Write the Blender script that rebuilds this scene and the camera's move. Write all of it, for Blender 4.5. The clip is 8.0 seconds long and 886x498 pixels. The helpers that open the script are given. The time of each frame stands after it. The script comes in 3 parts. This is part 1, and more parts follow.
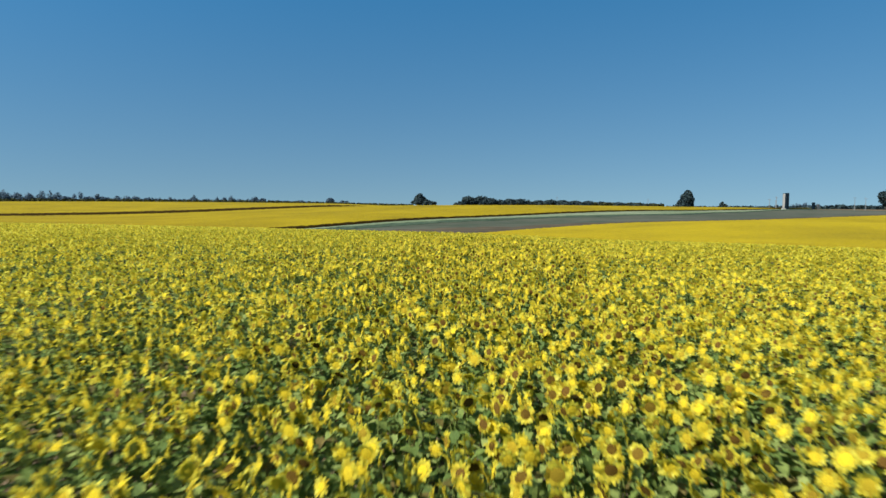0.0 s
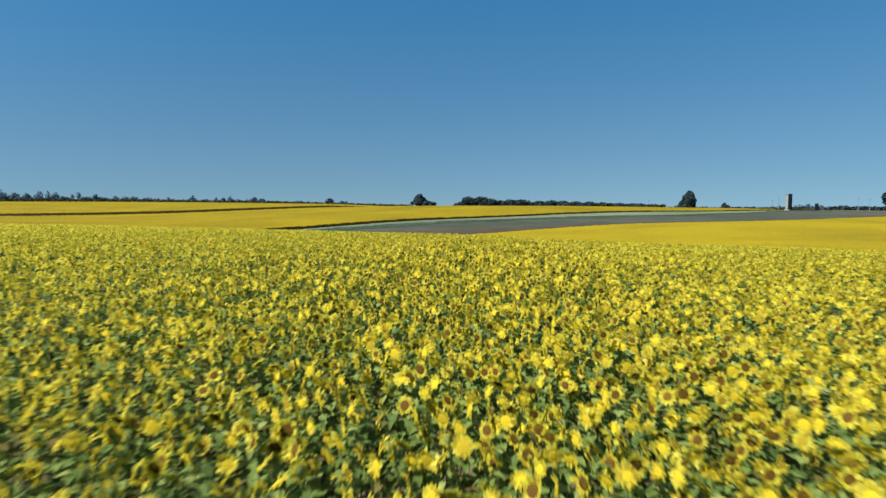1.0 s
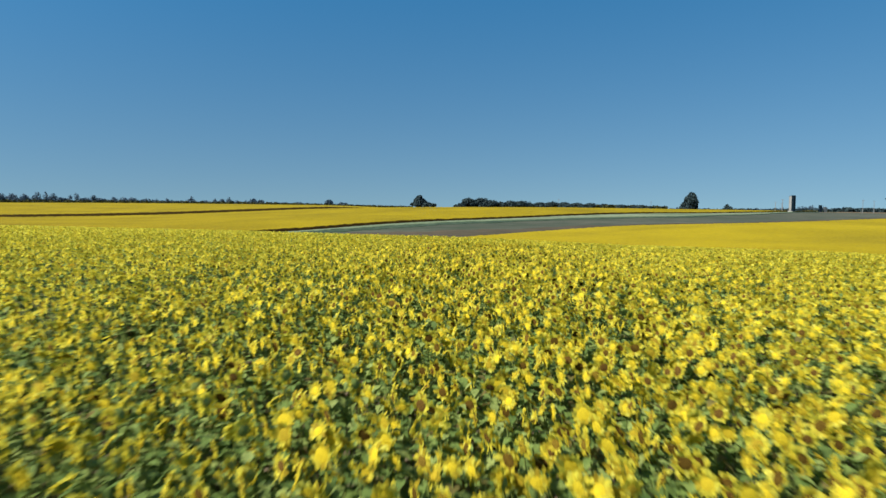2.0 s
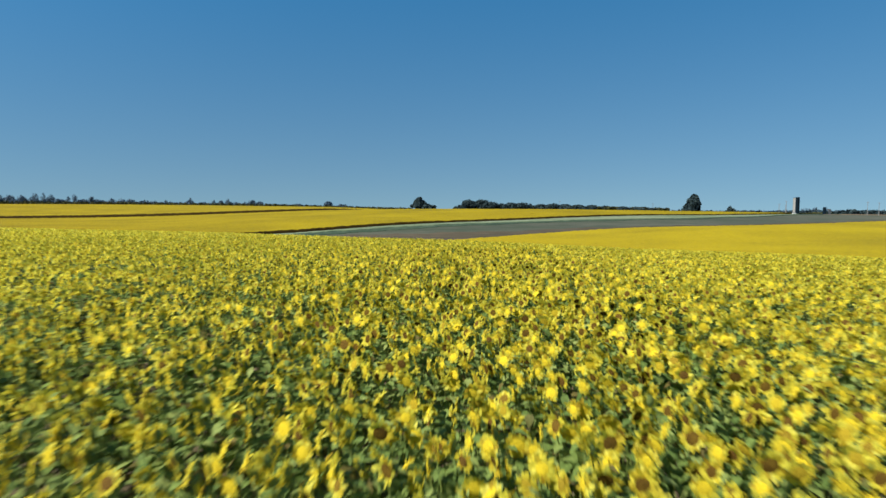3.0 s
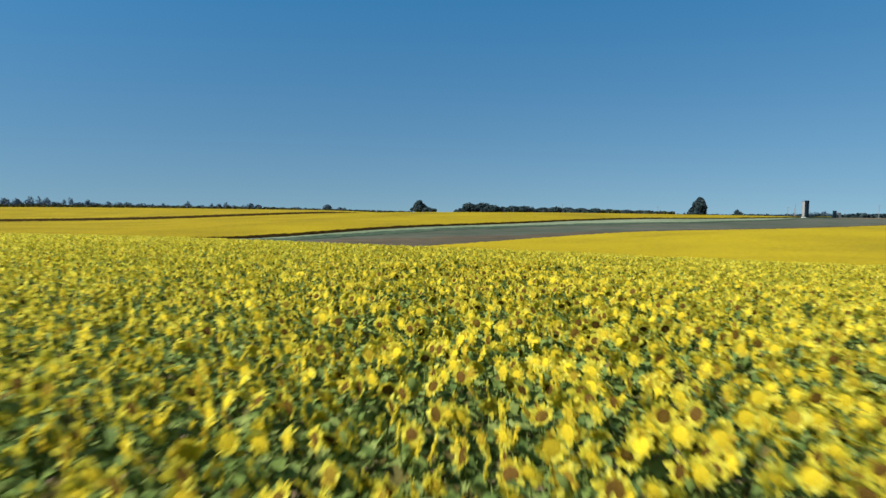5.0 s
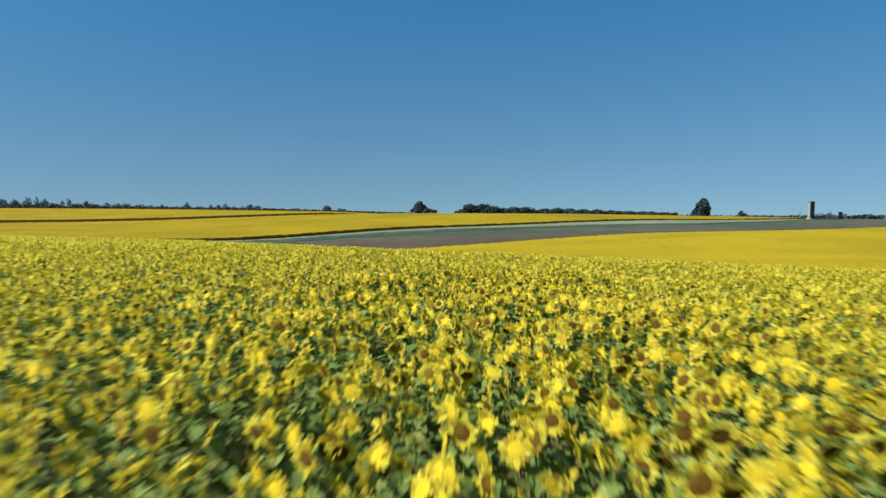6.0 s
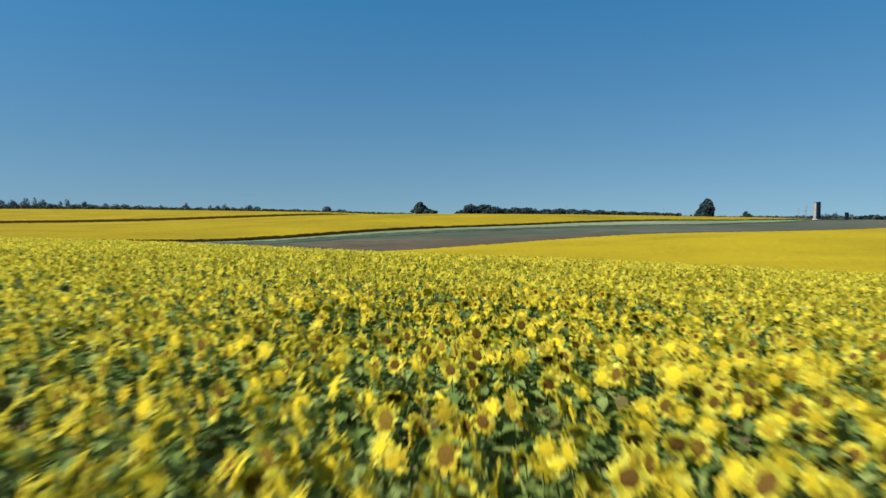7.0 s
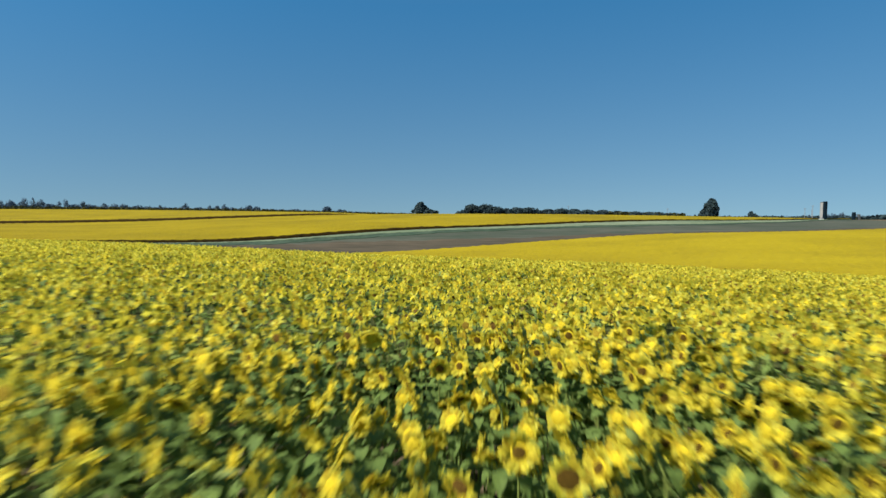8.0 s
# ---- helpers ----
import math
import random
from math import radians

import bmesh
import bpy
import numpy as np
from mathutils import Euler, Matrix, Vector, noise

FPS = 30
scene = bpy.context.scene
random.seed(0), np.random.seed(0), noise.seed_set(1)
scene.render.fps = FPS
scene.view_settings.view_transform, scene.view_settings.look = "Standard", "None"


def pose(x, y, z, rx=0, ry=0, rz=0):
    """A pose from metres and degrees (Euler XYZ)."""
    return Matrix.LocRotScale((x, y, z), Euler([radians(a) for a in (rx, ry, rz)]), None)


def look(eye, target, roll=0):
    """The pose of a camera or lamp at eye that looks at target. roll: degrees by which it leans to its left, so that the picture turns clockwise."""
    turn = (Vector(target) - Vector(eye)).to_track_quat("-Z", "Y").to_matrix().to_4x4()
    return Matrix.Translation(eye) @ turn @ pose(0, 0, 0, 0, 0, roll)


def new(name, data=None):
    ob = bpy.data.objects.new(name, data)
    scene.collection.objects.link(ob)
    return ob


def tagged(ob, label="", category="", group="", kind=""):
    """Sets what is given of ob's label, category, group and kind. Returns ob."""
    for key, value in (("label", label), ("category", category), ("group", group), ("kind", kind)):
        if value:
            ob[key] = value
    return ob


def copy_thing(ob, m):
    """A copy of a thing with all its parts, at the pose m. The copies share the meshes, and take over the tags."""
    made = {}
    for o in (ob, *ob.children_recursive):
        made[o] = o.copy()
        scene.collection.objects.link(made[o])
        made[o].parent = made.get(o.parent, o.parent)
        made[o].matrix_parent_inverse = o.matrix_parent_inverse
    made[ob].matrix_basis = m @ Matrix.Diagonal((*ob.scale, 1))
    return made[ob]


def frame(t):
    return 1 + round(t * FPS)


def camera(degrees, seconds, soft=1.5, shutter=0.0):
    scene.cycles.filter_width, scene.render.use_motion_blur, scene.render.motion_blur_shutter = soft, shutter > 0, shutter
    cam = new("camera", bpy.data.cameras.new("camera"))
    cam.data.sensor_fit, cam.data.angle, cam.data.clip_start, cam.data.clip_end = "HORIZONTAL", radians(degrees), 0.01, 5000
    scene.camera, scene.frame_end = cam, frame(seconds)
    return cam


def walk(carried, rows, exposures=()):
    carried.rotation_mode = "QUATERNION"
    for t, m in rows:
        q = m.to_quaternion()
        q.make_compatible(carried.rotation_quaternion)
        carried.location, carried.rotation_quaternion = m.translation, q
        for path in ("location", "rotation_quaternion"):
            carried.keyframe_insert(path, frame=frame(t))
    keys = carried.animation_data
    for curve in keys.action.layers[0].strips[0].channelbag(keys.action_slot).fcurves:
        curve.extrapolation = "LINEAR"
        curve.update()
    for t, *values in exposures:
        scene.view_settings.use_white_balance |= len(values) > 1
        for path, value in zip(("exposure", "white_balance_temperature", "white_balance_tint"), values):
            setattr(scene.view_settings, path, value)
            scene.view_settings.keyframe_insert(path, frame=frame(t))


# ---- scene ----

EYE = 4.6  # height of the camera over the ground at the start

# ---- camera: seconds, x, y, z from the start, yaw, pitch, lean ----
cam = camera(72.0, 8.0, soft=1.5, shutter=0.6)
PATH = [
    (0.0, 0.000, 0.000, 0.000, 0.000, -4.011, 0.000),
    (0.5, 0.189, 2.314, -0.057, 0.005, -3.989, 0.034),
    (1.0, 0.382, 4.742, -0.117, 0.012, -3.944, 0.065),
    (1.5, 0.578, 7.278, -0.179, 0.021, -3.879, 0.093),
    (2.2, 0.858, 10.997, -0.269, 0.038, -3.767, 0.128),
    (3.0, 1.189, 15.463, -0.378, 0.065, -3.622, 0.161),
    (3.5, 1.401, 18.360, -0.449, 0.086, -3.529, 0.178),
    (4.0, 1.618, 21.330, -0.524, 0.110, -3.438, 0.192),
    (4.5, 1.840, 24.365, -0.601, 0.139, -3.352, 0.203),
    (5.2, 2.159, 28.711, -0.715, 0.188, -3.245, 0.213),
    (6.0, 2.536, 33.794, -0.854, 0.255, -3.146, 0.218),
    (6.5, 2.779, 37.022, -0.945, 0.304, -3.100, 0.218),
    (7.0, 3.028, 40.280, -1.040, 0.359, -3.068, 0.214),
    (7.5, 3.282, 43.562, -1.139, 0.420, -3.048, 0.208),
    (8.0, 3.543, 46.860, -1.242, 0.488, -3.041, 0.199),
]


def aim(x, y, z, yaw, pitch, lean):
    a, p = radians(yaw), radians(pitch)
    eye = Vector((x, y, z + EYE))
    way = Vector((-math.sin(a) * math.cos(p), math.cos(a) * math.cos(p), math.sin(p)))
    return look(eye, eye + way * 10, lean)


walk(cam, [(row[0], aim(*row[1:])) for row in PATH], exposures=[(0.0, 0.6), (8.0, 0.6)])

# ---- world and sun ----
SUN_TURN, SUN_UP = 240.0, 47.0  # clockwise from ahead, over the horizon
world = bpy.data.worlds.new("sky")
scene.world = world
world.use_nodes = True
sky = world.node_tree.nodes.new("ShaderNodeTexSky")
sky.sky_type, sky.sun_disc = "NISHITA", False
sky.sun_elevation, sky.sun_rotation = radians(SUN_UP), radians(SUN_TURN)
sky.air_density, sky.dust_density, sky.ozone_density, sky.altitude = 1.0, 0.2, 4.0, 1000
# looked up higher than it is seen, which leaves out the bright rim over the land
reach = world.node_tree.nodes.new("ShaderNodeTexCoord")
lift_sky = world.node_tree.nodes.new("ShaderNodeMapping")
lift_sky.inputs["Location"].default_value, lift_sky.inputs["Scale"].default_value = (0, 0, 0.16), (1, 1, 0.95)
world.node_tree.links.new(reach.outputs["Generated"], lift_sky.inputs["Vector"])
world.node_tree.links.new(lift_sky.outputs["Vector"], sky.inputs["Vector"])
back = world.node_tree.nodes["Background"]
back.inputs["Strength"].default_value = 0.087
# sky tint: hazier towards the land, deeper blue higher up in view
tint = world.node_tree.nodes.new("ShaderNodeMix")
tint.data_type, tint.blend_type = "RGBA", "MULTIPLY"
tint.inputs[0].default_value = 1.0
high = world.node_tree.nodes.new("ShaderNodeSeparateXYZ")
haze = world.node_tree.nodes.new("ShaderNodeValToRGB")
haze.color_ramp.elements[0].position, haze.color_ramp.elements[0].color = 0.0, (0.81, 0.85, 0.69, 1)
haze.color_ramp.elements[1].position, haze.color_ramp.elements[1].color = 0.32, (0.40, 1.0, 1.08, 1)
# overhead, above the view, the sky is brightened as added fill light
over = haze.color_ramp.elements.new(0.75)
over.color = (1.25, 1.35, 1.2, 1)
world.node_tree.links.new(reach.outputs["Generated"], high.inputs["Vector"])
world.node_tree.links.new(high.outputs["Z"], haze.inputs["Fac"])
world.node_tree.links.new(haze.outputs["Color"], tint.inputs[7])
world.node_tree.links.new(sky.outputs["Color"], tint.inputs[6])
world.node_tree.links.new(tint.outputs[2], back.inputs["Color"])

sun_data = bpy.data.lights.new("sun", "SUN")
sun_data.energy, sun_data.angle, sun_data.color = 5.0, radians(0.6), (1.0, 0.95, 0.86)
sun = new("sun", sun_data)
_t, _u = radians(SUN_TURN), radians(SUN_UP)
sun.matrix_world = look((math.sin(_t) * math.cos(_u) * 60, math.cos(_t) * math.cos(_u) * 60, math.sin(_u) * 60 + 5), (0, 0, 5))


# ---- materials ----
def shade(name):
    m = bpy.data.materials.new(name)
    m.use_nodes = True
    nodes, links = m.node_tree.nodes, m.node_tree.links
    return m, nodes, links, nodes["Principled BSDF"]


def ramp_node(nodes, stops):
    r = nodes.new("ShaderNodeValToRGB")
    els = r.color_ramp.elements
    while len(els) < len(stops):
        els.new(0.5)
    for e, (at, col) in zip(els, stops):
        e.position, e.color = at, (*col, 1)
    return r


def noise_node(nodes, links, scale, detail=4, rough=0.6, stretch=None):
    co = nodes.new("ShaderNodeTexCoord")
    n = nodes.new("ShaderNodeTexNoise")
    n.inputs["Scale"].default_value, n.inputs["Detail"].default_value, n.inputs["Roughness"].default_value = scale, detail, rough
    if stretch:
        mp = nodes.new("ShaderNodeMapping")
        mp.inputs["Scale"].default_value, mp.inputs["Rotation"].default_value = stretch[0], (0, 0, radians(stretch[1]))
        links.new(co.outputs["Object"], mp.inputs["Vector"])
        links.new(mp.outputs["Vector"], n.inputs["Vector"])
    else:
        links.new(co.outputs["Object"], n.inputs["Vector"])
    return n


def bump(nodes, links, source, bsdf, strength, distance):
    b = nodes.new("ShaderNodeBump")
    b.inputs["Strength"].default_value, b.inputs["Distance"].default_value = strength, distance
    links.new(source, b.inputs["Height"])
    links.new(b.outputs["Normal"], bsdf.inputs["Normal"])


def mixed(nodes, links, a, b, factor, mode="MIX"):
    m = nodes.new("ShaderNodeMix")
    m.data_type, m.blend_type = "RGBA", mode
    for value, slot in ((factor, 0), (a, 6), (b, 7)):
        if hasattr(value, "links"):
            links.new(value, m.inputs[slot])
        else:
            m.inputs[slot].default_value = value if slot == 0 else (*value, 1)
    return m.outputs[2]


def leafy(name, stops, thin, rough, coarse, fine):
    """A thin plant skin: colour by piece, stains along it, and light that passes through."""
    m, nodes, links, bsdf = shade(name)
    geo = nodes.new("ShaderNodeNewGeometry")
    ramp = ramp_node(nodes, stops)
    links.new(geo.outputs["Random Per Island"], ramp.inputs["Fac"])
    n1 = noise_node(nodes, links, coarse, 3)
    dark = ramp_node(nodes, [(0.3, (0.72, 0.72, 0.72)), (0.7, (1.15, 1.15, 1.15))])
    links.new(n1.outputs["Fac"], dark.inputs["Fac"])
    col = mixed(nodes, links, ramp.outputs["Color"], dark.outputs["Color"], 1.0, "MULTIPLY")
    links.new(col, bsdf.inputs["Base Color"])
    bsdf.inputs["Roughness"].default_value, bsdf.inputs["Specular IOR Level"].default_value = rough, 0.14
    n2 = noise_node(nodes, links, fine, 2)
    bump(nodes, links, n2.outputs["Fac"], bsdf, 0.4, 0.01)
    tr = nodes.new("ShaderNodeBsdfTranslucent")
    links.new(col, tr.inputs["Color"])
    mix = nodes.new("ShaderNodeMixShader")
    mix.inputs["Fac"].default_value = thin
    links.new(bsdf.outputs["BSDF"], mix.inputs[1])
    links.new(tr.outputs["BSDF"], mix.inputs[2])
    links.new(mix.outputs["Shader"], nodes["Material Output"].inputs["Surface"])
    return m


PETAL = leafy("petal_yellow", [(0.0, (0.43, 0.300, 0.024)), (0.15, (0.625, 0.490, 0.038)), (0.45, (0.740, 0.645, 0.058)), (0.8, (0.785, 0.710, 0.072)), (1.0, (0.85, 0.790, 0.130))], 0.54, 0.6, 14, 90)
LEAF = leafy("sunflower_leaf", [(0.0, (0.21, 0.165, 0.050)), (0.06, (0.17, 0.150, 0.045)), (0.09, (0.110, 0.180, 0.046)), (0.6, (0.210, 0.300, 0.074)), (1.0, (0.360, 0.430, 0.130))], 0.42, 0.6, 22, 90)
STEM = leafy("green_stem", [(0.0, (0.17, 0.23, 0.05)), (1.0, (0.26, 0.31, 0.08))], 0.15, 0.65, 20, 120)
# distance haze is put into both leaf colours as blue, more in the far
CROWN = leafy("tree_leaf", [(0.0, (0.024, 0.045, 0.053)), (1.0, (0.044, 0.069, 0.068))], 0.25, 0.85, 0.6, 3)
CROWN_FAR = leafy("hazed_far_leaf", [(0.0, (0.080, 0.130, 0.185)), (1.0, (0.115, 0.172, 0.215))], 0.25, 0.85, 0.6, 3)

HEDGE = leafy("hedge_leaf", [(0.0, (0.040, 0.046, 0.020)), (1.0, (0.072, 0.080, 0.034))], 0.25, 0.85, 0.6, 3)


def disc_material():
    m, nodes, links, bsdf = shade("seed_disc")
    n = noise_node(nodes, links, 160, 3)
    ripe = ramp_node(nodes, [(0.3, (0.055, 0.026, 0.007)), (0.55, (0.12, 0.066, 0.012)), (0.75, (0.28, 0.17, 0.018))])
    young = ramp_node(nodes, [(0.3, (0.36, 0.255, 0.014)), (0.5, (0.57, 0.435, 0.020)), (0.68, (0.73, 0.58, 0.030))])
    links.new(n.outputs["Fac"], ripe.inputs["Fac"])
    links.new(n.outputs["Fac"], young.inputs["Fac"])
    geo = nodes.new("ShaderNodeNewGeometry")
    age = ramp_node(nodes, [(0.15, (0, 0, 0)), (0.44, (1, 1, 1))])
    links.new(geo.outputs["Random Per Island"], age.inputs["Fac"])
    links.new(mixed(nodes, links, ripe.outputs["Color"], young.outputs["Color"], age.outputs["Color"]), bsdf.inputs["Base Color"])
    bsdf.inputs["Roughness"].default_value, bsdf.inputs["Specular IOR Level"].default_value = 0.9, 0.12
    bump(nodes, links, n.outputs["Fac"], bsdf, 0.8, 0.01)
    return m


def grainy(name, stops, coarse, fine, rough=0.9, relief=0.05, stretch=None):
    """Soil, crop and stone: two scales of noise through a ramp."""
    m, nodes, links, bsdf = shade(name)
    n1 = noise_node(nodes, links, coarse, 5, 0.6, stretch)
    n2 = noise_node(nodes, links, fine, 6, 0.7, stretch)
    both = nodes.new("ShaderNodeMath")
    both.operation = "MULTIPLY_ADD"
    both.inputs[1].default_value = 0.55
    links.new(n2.outputs["Fac"], both.inputs[0])
    half = nodes.new("ShaderNodeMath")
    half.operation = "MULTIPLY"
    half.inputs[1].default_value = 0.45
    links.new(n1.outputs["Fac"], half.inputs[0])
    links.new(half.outputs[0], both.inputs[2])
    r = ramp_node(nodes, stops)
    links.new(both.outputs[0], r.inputs["Fac"])
    links.new(r.outputs["Color"], bsdf.inputs["Base Color"])
    bsdf.inputs["Roughness"].default_value = rough
    bsdf.inputs["Specular IOR Level"].default_value = 0.06
    bump(nodes, links, n2.outputs["Fac"], bsdf, 0.6, relief)
    return m


DISC = disc_material()
CORE = grainy("seed_disc_core", [(0.3, (0.034, 0.019, 0.004)), (0.5, (0.085, 0.049, 0.008)), (0.7, (0.19, 0.125, 0.015))], 9.0, 140.0, relief=0.01)
SOIL = grainy("dry_soil", [(0.3, (0.085, 0.066, 0.042)), (0.7, (0.18, 0.14, 0.09))], 0.05, 3.0)
PLOUGHED = grainy("dark_stubble", [(0.38, (0.044, 0.060, 0.040)), (0.5, (0.067, 0.075, 0.054)), (0.62, (0.104, 0.103, 0.078))], 0.02, 0.25, stretch=((0.25, 1, 1), -29))
BARE = grainy("bare_brown_soil", [(0.38, (0.046, 0.042, 0.028)), (0.5, (0.067, 0.057, 0.038)), (0.62, (0.098, 0.079, 0.053))], 0.03, 0.3, stretch=((0.25, 1, 1), -29))
PALE = grainy("pale_green_crop", [(0.38, (0.080, 0.120, 0.060)), (0.5, (0.135, 0.172, 0.100)), (0.62, (0.215, 0.245, 0.155))], 0.015, 0.3, stretch=((0.25, 1, 1), -29))
DARK_GREEN = grainy("green_verge", [(0.38, (0.026, 0.048, 0.030)), (0.62, (0.062, 0.090, 0.058))], 0.05, 0.4)
CANOPY = grainy("far_sunflowers", [(0.30, (0.12, 0.100, 0.012)), (0.42, (0.235, 0.180, 0.009)), (0.54, (0.315, 0.242, 0.009)), (0.68, (0.40, 0.308, 0.012))], 0.018, 1.3, relief=0.3)
# darker copy of far_sunflowers: the dimness of heads facing away is in the colour
DIMMED = grainy("far_dimmed_sunflowers", [(0.30, (0.100, 0.084, 0.011)), (0.42, (0.197, 0.149, 0.008)), (0.54, (0.265, 0.201, 0.008)), (0.68, (0.34, 0.26, 0.010))], 0.018, 1.3, relief=0.3)
CROP_TOP = grainy("crop_from_above", [(0.38, (0.03, 0.042, 0.014)), (0.50, (0.078, 0.090, 0.026)), (0.56, (0.15, 0.145, 0.024)), (0.62, (0.40, 0.33, 0.025))], 2.5, 7.0, relief=0.3)
LOWER = grainy("lower_leaves", [(0.36, (0.030, 0.040, 0.014)), (0.50, (0.075, 0.088, 0.028)), (0.64, (0.140, 0.150, 0.045))], 1.2, 7.0, relief=0.2)
# the shade along the far crops' edges is put into this dark colour
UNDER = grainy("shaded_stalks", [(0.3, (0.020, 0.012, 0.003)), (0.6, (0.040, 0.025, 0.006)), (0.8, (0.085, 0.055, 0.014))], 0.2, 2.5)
BARK = grainy("bark", [(0.3, (0.05, 0.04, 0.03)), (0.7, (0.12, 0.10, 0.08))], 1.0, 8.0)
CONCRETE = grainy("weathered_concrete", [(0.3, (0.20, 0.20, 0.195)), (0.6, (0.29, 0.29, 0.28)), (0.8, (0.36, 0.355, 0.34))], 0.3, 2.0)
BRICK = grainy("old_grey_brick", [(0.3, (0.060, 0.070, 0.075)), (0.7, (0.11, 0.12, 0.125))], 0.4, 2.0)
# stands in for shade on the tower; also the dark outbuilding's colour
DARK_SHADE = grainy("dark_shade", [(0.3, (0.004, 0.011, 0.018)), (0.7, (0.010, 0.022, 0.033))], 0.4, 2.0)
WHITEWASH = grainy("whitewash", [(0.3, (0.55, 0.55, 0.52)), (0.7, (0.78, 0.78, 0.75))], 0.5, 3.0)
POLE = grainy("grey_pole", [(0.3, (0.16, 0.16, 0.16)), (0.7, (0.26, 0.26, 0.25))], 0.5, 4.0)


# ---- the lie of the land ----
# height of the crop's top over the camera's start, at distances ahead (rows) and at sideways slopes (columns)
ACROSS = np.array([-0.8, -0.48, -0.16, 0.16, 0.48, 0.8])
AHEAD = np.array([140.0, 200, 260, 330, 420, 540, 700, 950, 1300])
LAND = np.array([
    [-6.3, -6.5, -8.6, -10.0, -9.6, -9.6],
    [-9.2, -11.0, -12.0, -12.6, -9.6, -9.1],
    [-9.4, -10.2, -12.8, -11.3, -7.1, -7.4],
    [-8.5, -8.6, -6.0, -7.0, -8.1, -9.7],
    [-8.7, -7.7, -3.7, -1.2, -4.1, -5.8],
    [-6.8, -4.8, 0.4, 0.6, -1.4, -2.6],
    [2.5, 0.7, 1.7, 0.5, -4.9, -8.0],
    [9.5, 6.5, 3.4, 0.4, -5.1, -8.0],
    [6.0, 6.9, 1.1, -2.5, -7.2, -12.0],
])
CROP = 1.5  # height of the sunflowers
# swells of the near hill: how far the crop's top stands over its plain slope
NEAR_AHEAD = np.array([0.0, 25, 50, 70, 85, 100, 115, 130, 150, 180])
NEAR_ACROSS = np.array([-100.0, -50, -20, 0, 20, 50, 100])
SWELL = np.array([
    [0.33, 0.24, 0.16, 0.08, 0.23, 0.02, -0.32],
    [0.33, 0.28, 0.20, -0.12, 0.11, -0.04, -0.17],
    [0.30, 0.25, 0.19, 0.11, 0.01, -0.10, 0.16],
    [0.23, 0.16, 0.11, 0.15, -0.30, 0.15, 0.81],
    [0.06, -0.05, -0.15, -0.32, -0.21, 0.97, 1.61],
    [-0.32, -0.40, -0.40, 0.03, 0.83, 1.89, 2.10],
    [-0.85, -0.84, -0.17, 0.36, 1.09, 1.70, 2.10],
    [-1.14, -0.91, -0.23, 0.36, 0.90, 1.34, 1.74],
    [-1.20, -0.76, -0.29, 0.18, 0.58, 0.92, 1.25],
    [-1.19, -0.75, -0.36, -0.03, 0.25, 0.49, 0.72],
])


def hermite(knots, x):
    """Weights of the knots for a smooth curve at each x."""
    x = np.clip(x, knots[0], knots[-1])
    j = np.clip(np.searchsorted(knots, x) - 1, 0, len(knots) - 2)
    h = knots[j + 1] - knots[j]
    s = (x - knots[j]) / h
    w = np.zeros((len(x), len(knots)))
    k = np.arange(len(x))
    np.add.at(w, (k, j), 2 * s**3 - 3 * s**2 + 1)
    np.add.at(w, (k, j + 1), -2 * s**3 + 3 * s**2)
    for i, c in ((j, s**3 - 2 * s**2 + s), (j + 1, s**3 - s**2)):
        lo, hi = np.maximum(i - 1, 0), np.minimum(i + 1, len(knots) - 1)
        g = c * h / (knots[hi] - knots[lo])
        np.add.at(w, (k, hi), g)
        np.add.at(w, (k, lo), -g)
    return w


def smooth(lo, hi, x):
    s = np.clip((x - lo) / (hi - lo), 0, 1)
    return s * s * (3 - 2 * s)


def edge_c(a):  # where the valley field ends and the stubble strip begins
    return 260 / (1 - 0.5 * np.clip(a, -0.9, 0.9))


def ragged(a):  # uneven edges of the strips, in metres
    return 0.5 * np.sin(a * 61) + 0.4 * np.sin(a * 143 + 1) + 0.25 * np.sin(a * 310 + 2)


def edge_p(a):  # verge to pale crop, which is wider towards the tower
    return edge_b(a) * np.interp(a, [-0.9, -0.2, 0.2, 0.4, 0.5, 0.58, 0.9], [0.980, 0.976, 0.945, 0.905, 0.930, 0.99, 1.0]) + ragged(a)


def edge_b(a):  # pale crop to the second field
    return 330 / (1 - 0.6 * np.clip(a, -0.9, 0.9))


def edge_a(a):  # track between the second and the third field
    return 560 / (1 - 0.1 * np.clip(a, -0.9, 0.9))


SKYLINE = ([-0.8, -0.73, -0.55, -0.4, -0.26, -0.12, -0.03, 0.0, 0.05, 0.2, 0.4, 0.48, 0.56, 0.65, 0.8], [770, 790, 880, 950, 900, 800, 764, 660, 600, 572, 562, 528, 497, 490, 470])


def skyline(a):  # where the fields end against the trees
    return np.interp(a, *SKYLINE)


def crest_line(x):  # how far ahead the near hill turns down
    return np.where(x > 0, 85 - 0.5 * np.minimum(x, 90), np.where(x > -50, 85 - 0.7 * x, 120 - 0.25 * (x + 50)))


